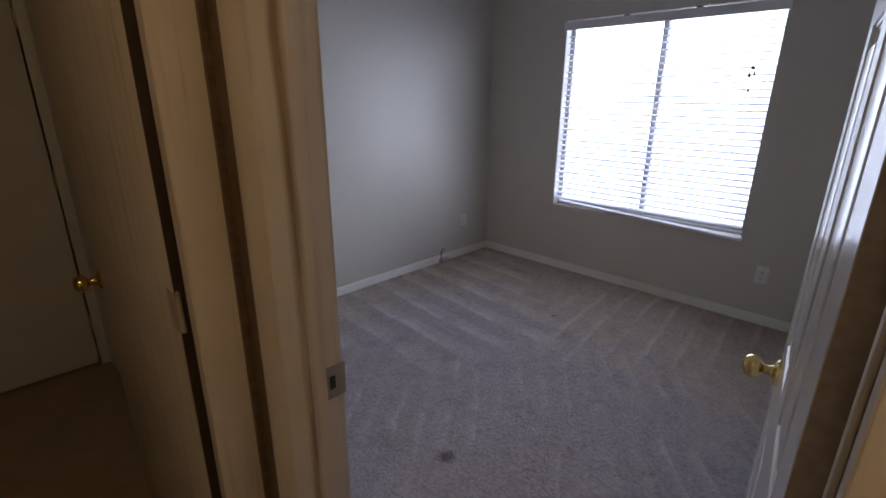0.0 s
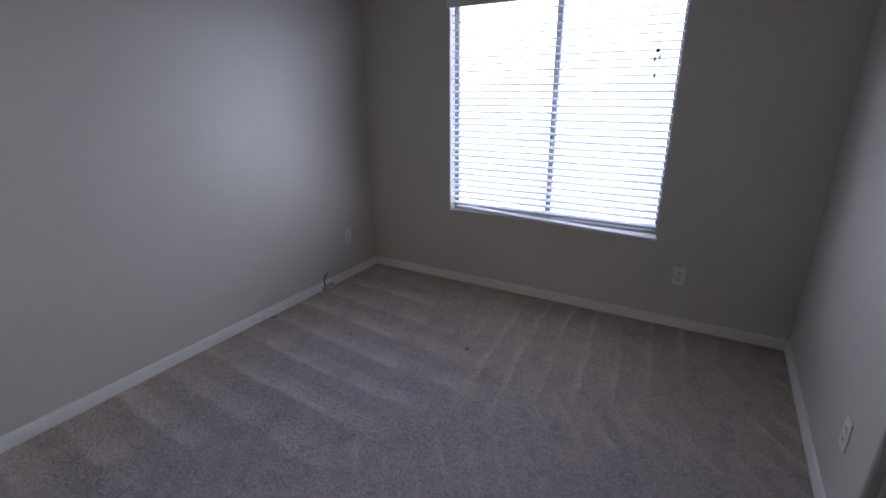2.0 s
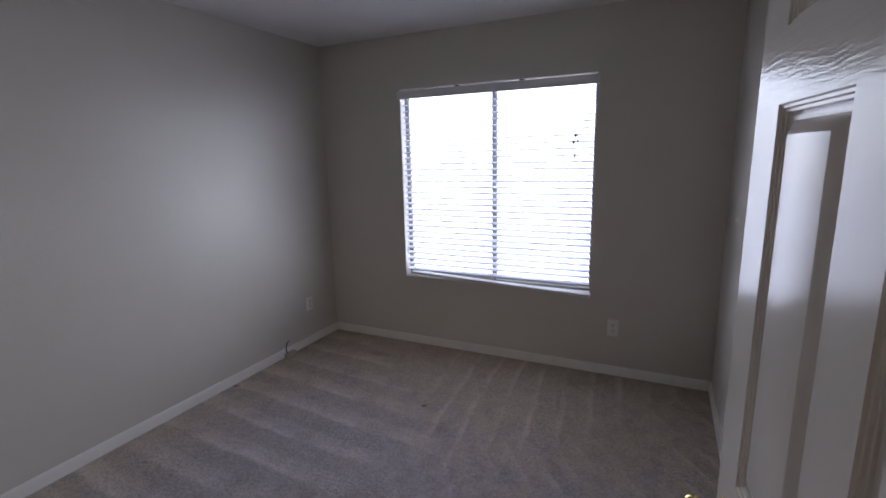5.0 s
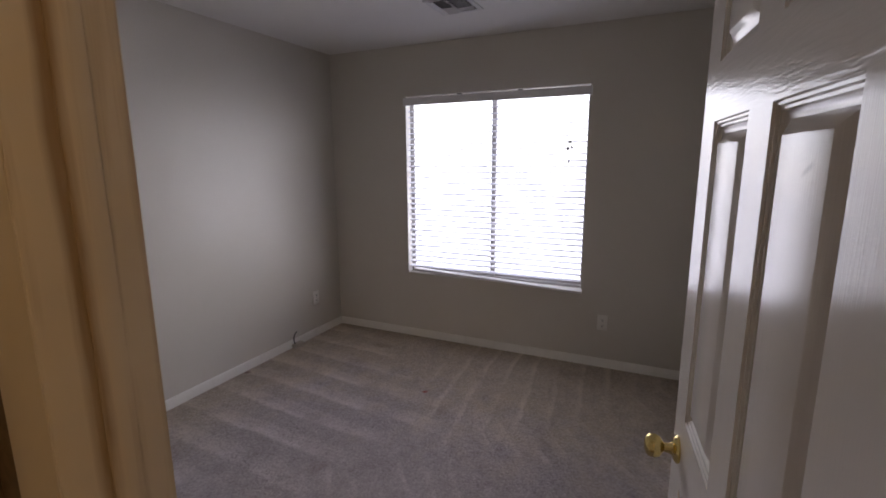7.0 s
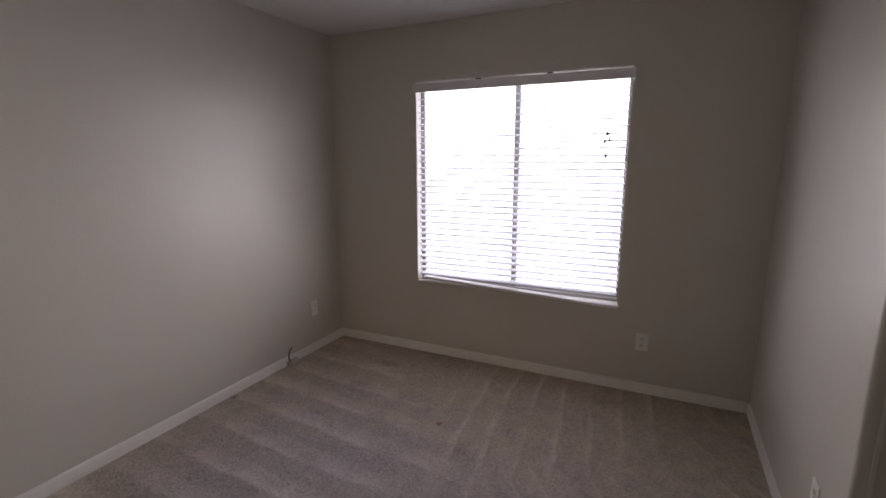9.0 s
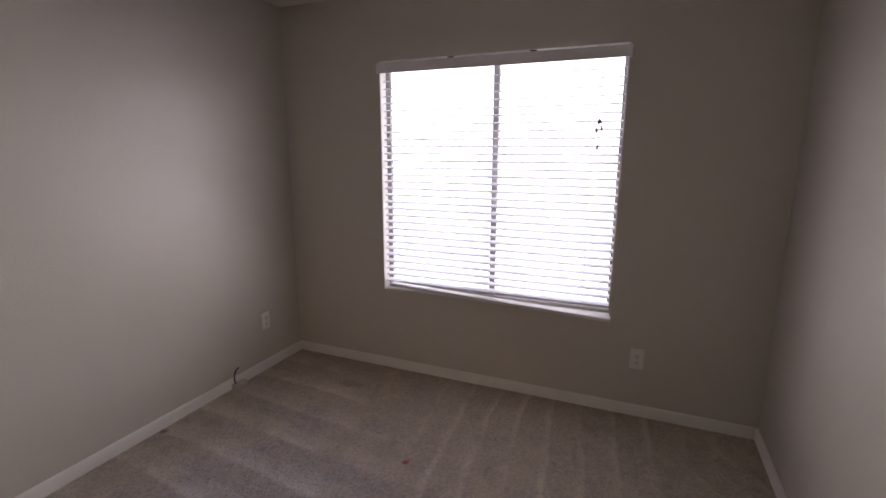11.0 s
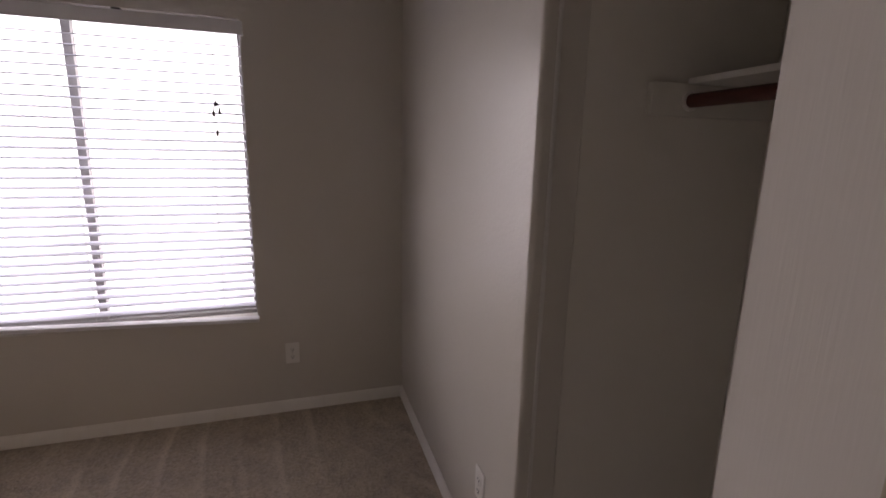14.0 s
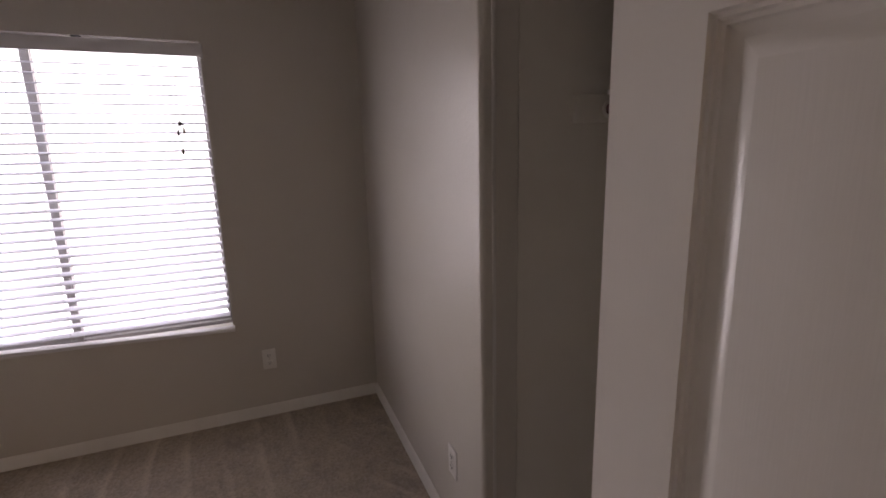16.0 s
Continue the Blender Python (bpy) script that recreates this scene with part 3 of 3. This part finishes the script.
def blind():
    """Two-inch horizontal blind, slats nearly level, hung inside the opening."""
    b = thing("window_blind", "white faux-wood blind with open level slats", "window blind", at=(XE, (WY0 + WY1) / 2, WZ0))
    half = (WY1 - WY0) / 2
    c = 0.034
    slat_me = None
    for i in range(30):
        z = 1.932 - 0.0443 * i - WZ0
        if slat_me is None:
            bm = bmesh.new()
            n = 6
            prof = [(-0.025 + 0.05 * t / n, 0.0016 * (1 - (2 * t / n - 1) ** 2)) for t in range(n + 1)]
            half_t = [0.0026 * (1 - 0.3 * abs(2 * t / n - 1) ** 4) for t in range(n + 1)]
            ring = [(u, h + w) for (u, h), w in zip(prof, half_t)] + [(u, h - w) for (u, h), w in zip(prof[::-1], half_t[::-1])]
            rows = [[bm.verts.new((u, y, h)) for u, h in ring] for y in (-half + 0.012, half - 0.018)]
            for k2 in range(len(ring)):
                j = (k2 + 1) % len(ring)
                bm.faces.new((rows[0][k2], rows[0][j], rows[1][j], rows[1][k2]))
            bm.faces.new(rows[0])
            bm.faces.new(rows[1])
            slat_me = mesh_of("slat", bm, M_SLAT, True)
        s = new("slat", slat_me)
        s.parent = b
        s.matrix_basis = pose(c, random.uniform(-0.001, 0.001), z, random.uniform(-0.12, 0.12) - 0.25 * (i / 29) ** 3, -11.0 + random.uniform(-1.0, 1.0), 0)
    rail = part("bottom_rail", boxes((-0.025, 0.025, -half + 0.004, half - 0.034, -0.009, 0.010), bevel=0.003), M_VALANCE, b, "bottom rail hanging a little crooked", True)
    rail.matrix_basis = pose(0.006, -0.010, 0.016, 1.45, -4, -2.0)
    bm = boxes((-0.030, -0.020, -half - 0.010, half + 0.006, 1.394, 1.454), bevel=0.003)
    box(bm, -0.020, -0.001, -half - 0.010, -half - 0.003, 1.394, 1.454)
    part("valance", bm, M_VALANCE, b, "plain white valance board", True)
    part("head_rail", boxes((0.012, 0.056, -half + 0.006, half - 0.006, 1.415, 1.455)), M_SLAT, b)
    for y in (-0.24, 0.24):
        part("valance_clip", boxes((-0.033, 0.012, y - 0.017, y + 0.017, 1.4545, 1.461), bevel=0.001), M_DARK, b, "dark valance clip", True)
    for y in (-half + 0.16, 0.0, half - 0.16):
        for dx in (-0.027, 0.027):
            part("ladder_cord", tube(bmesh.new(), [(c + dx, y, 0.03), (c + dx, y, 1.40)], 0.0008, 5), M_CORD, b)
    part("tilt_wand", tube(bmesh.new(), [(-0.004, half - 0.085, 1.40), (-0.012, half - 0.085, 1.37), (-0.008, half - 0.086, 0.72)], 0.0022, 6), M_CORD, b, "thin tilt wand")
    yc = 1.523 - (WY0 + WY1) / 2
    cord = part("pull_cord", tube(bmesh.new(), [(-0.004, yc, 1.395), (-0.006, yc, 1.07), (-0.005, yc + 0.004, 0.97)], 0.0012, 6), M_CORD, b, "white pull cords with small tassels")
    part("knot", lathe(bmesh.new(), [(0.002, 0.020), (0.004, 0.010), (0.011, 0.004), (0.008, -0.003), (0.011, -0.008), (0.003, -0.013)], "z", (-0.008, yc, 1.082), 9), M_TASSEL, cord, "grey knot of gathered cords", True)
    for dy, z in ((0.012, 1.040), (-0.014, 1.050), (0.002, 0.95)):
        t = part("tassel", lathe(bmesh.new(), [(0.002, 0.014), (0.005, 0.008), (0.0075, -0.016), (0.003, -0.018)], "z", (-0.008, yc + dy, z), 12), M_TASSEL, cord, "small grey tassel", True)
    part("loose_cord", tube(bmesh.new(), [(-0.006, yc, 1.085), (-0.010, yc + 0.012, 1.062), (-0.008, yc + 0.012, 1.052)], 0.0030, 6), M_TASSEL, cord)
    part("loose_cord", tube(bmesh.new(), [(-0.006, yc, 1.085), (-0.010, yc - 0.014, 1.075), (-0.008, yc - 0.014, 1.062)], 0.0030, 6), M_TASSEL, cord)
    part("loose_cord", tube(bmesh.new(), [(-0.008, yc, 1.075), (-0.009, yc + 0.003, 1.01), (-0.008, yc + 0.002, 0.96)], 0.0011, 6), M_TASSEL, cord)
    return b


blind()


# ---- outlets, cable, vent ----
def outlet(at, turn, kind_label):
    """A duplex outlet on its wall plate; local -y is out of the wall."""
    o = thing("wall_outlet", kind_label, "outlet", at=at, turn=turn, group="wall outlets")
    part("cover_plate", boxes((-0.036, 0.036, -0.006, 0.0, -0.059, 0.059), bevel=0.0025), M_PLATE, o, "", True)
    for z in (-0.021, 0.021):
        r = part("receptacle", boxes((-0.0165, 0.0165, -0.0085, -0.005, z - 0.0145, z + 0.0145), bevel=0.0015), M_PLATE, o, "", True)
        for x in (-0.0065, 0.0065):
            part("slot", boxes((x - 0.0014, x + 0.0014, -0.0092, -0.008, z - 0.002, z + 0.0075)), M_DARK, r)
        part("slot", boxes((-0.0025, 0.0025, -0.0092, -0.008, z - 0.0095, z - 0.005)), M_DARK, r)
    part("screw", lathe(bmesh.new(), [(0.003, -0.007), (0.003, -0.0058)], "y", (0, 0, 0), 10), M_STEEL, o)
    return o


outlet((4.483, YN, 0.36), 0, "white duplex outlet low on the greige wall")
outlet((XE, 1.233, 0.36), -90, "white duplex outlet below the window's corner")
outlet((3.578, YS, 0.358), 180, "white duplex outlet beside the closet")


def cable_stub():
    c = thing("cable_outlet", "small cable connector and dark wire at the baseboard", "cable", at=(4.172, YN - 0.013, 0.0))
    part("wire", tube(bmesh.new(), [(0.048, 0.010, 0.128), (0.025, -0.002, 0.134), (0.0, -0.010, 0.124), (-0.014, -0.014, 0.105), (-0.019, -0.018, 0.075), (-0.014, -0.024, 0.045)], 0.0046), M_CABLE, c, "dark wire looping out of the wall", True)
    bm = boxes((-0.03, 0.058, -0.050, -0.004, 0.0, 0.046), bevel=0.008)
    for vert in bm.verts:
        if vert.co.x < 0 and vert.co.z > 0.02:
            vert.co.z -= 0.010
    body = part("plug_body", bm, M_BLOCK, c, "tan connector block lying by the baseboard", True)
    body.matrix_basis = pose(0, 0, 0.016, 0, 0, -9)
    for y, z in ((-0.036, 0.026), (-0.020, 0.012)):
        part("pin", lathe(bmesh.new(), [(0.0045, 0.056), (0.0045, 0.074), (0.003, 0.078)], "x", (0, y, z), 10), M_STEEL, body, "", True)
    return c


cable_stub()


def ceiling_vent():
    v = thing("ceiling_vent", "white ceiling register with dark louvre gaps", "vent", at=(4.09, 2.10, TOP))
    lx, ly = 0.145, 0.135
    part("frame", boxes((-lx, lx, -ly, -ly + 0.03, -0.008, 0), (-lx, lx, ly - 0.03, ly, -0.008, 0), (-lx, -lx + 0.03, -ly + 0.03, ly - 0.03, -0.008, 0), (lx - 0.03, lx, -ly + 0.03, ly - 0.03, -0.008, 0), bevel=0.002), M_VENT, v, "", True)
    part("backing", boxes((-lx + 0.03, lx - 0.03, -ly + 0.03, ly - 0.03, -0.0015, -0.0005)), M_DARK, v)
    for i in range(7):
        x = -lx + 0.047 + i * 0.0325
        for y0, y1, tilt in ((0.008, ly - 0.055, 38 if i > 3 else -38), (-ly + 0.031, -0.008, 38 if i == 5 else -38)):
            bm = bmesh.new()
            box(bm, -0.013, 0.013, y0, y1, -0.001, 0.001)
            s = part("louvre", bm, M_VENT, v)
            s.matrix_basis = pose(x, 0, -0.009, 0, tilt, 0)
    part("divider", boxes((-lx + 0.03, lx - 0.03, -0.008, 0.008, -0.012, -0.0105)), M_VENT, v)
    part("side_louvre", boxes((-lx + 0.03, lx - 0.03, ly - 0.053, ly - 0.031, -0.010, -0.008)), M_VENT, v)
    return v


ceiling_vent()


# ---- closet ----
def closet_fittings():
    s = thing("closet_shelf", "white closet shelf over the hanging rod", "shelf", at=(CX1, CB, 1.649))
    part("board", boxes((-1.45, 0.004, 0.001, 0.300, 0.0, 0.016), bevel=0.002), M_TRIM, s, "", True)
    part("cleat", boxes((-0.016, 0.004, 0.001, 0.424, -0.082, -0.001), bevel=0.002), M_SHELF, s, "white side cleat on the wall", True)
    part("cleat", boxes((-1.45, -0.017, 0.001, 0.018, -0.082, -0.001), bevel=0.002), M_SHELF, s, "", True)
    r = thing("closet_rod", "dark red-brown wooden hanging rod in the closet", "closet rod", at=(CX1 - 0.012, 0.196, 1.606))
    part("rod", lathe(bmesh.new(), [(0.0175, -1.42), (0.0175, -0.004)], "x", (0, 0, 0), 24), M_ROD, r, "", True)
    part("socket", lathe(bmesh.new(), [(0.026, -0.010), (0.026, -0.004)], "x", (0.0, 0, 0), 24), M_PLATE, r, "white plastic rod socket", True)


closet_fittings()
structure("trim", boxes((CX1 - 0.005, CX1, 0.572, 0.584, 0, CT), bevel=0.0022), M_TRIM, "thin painted bead on the closet opening's edge", "trim", smooth=True)

# ---- outside ----
structure("ground", boxes((-60, 65, -60, 60, -0.5, -0.3)), M_GROUND, "pale gravel ground outside", "ground")
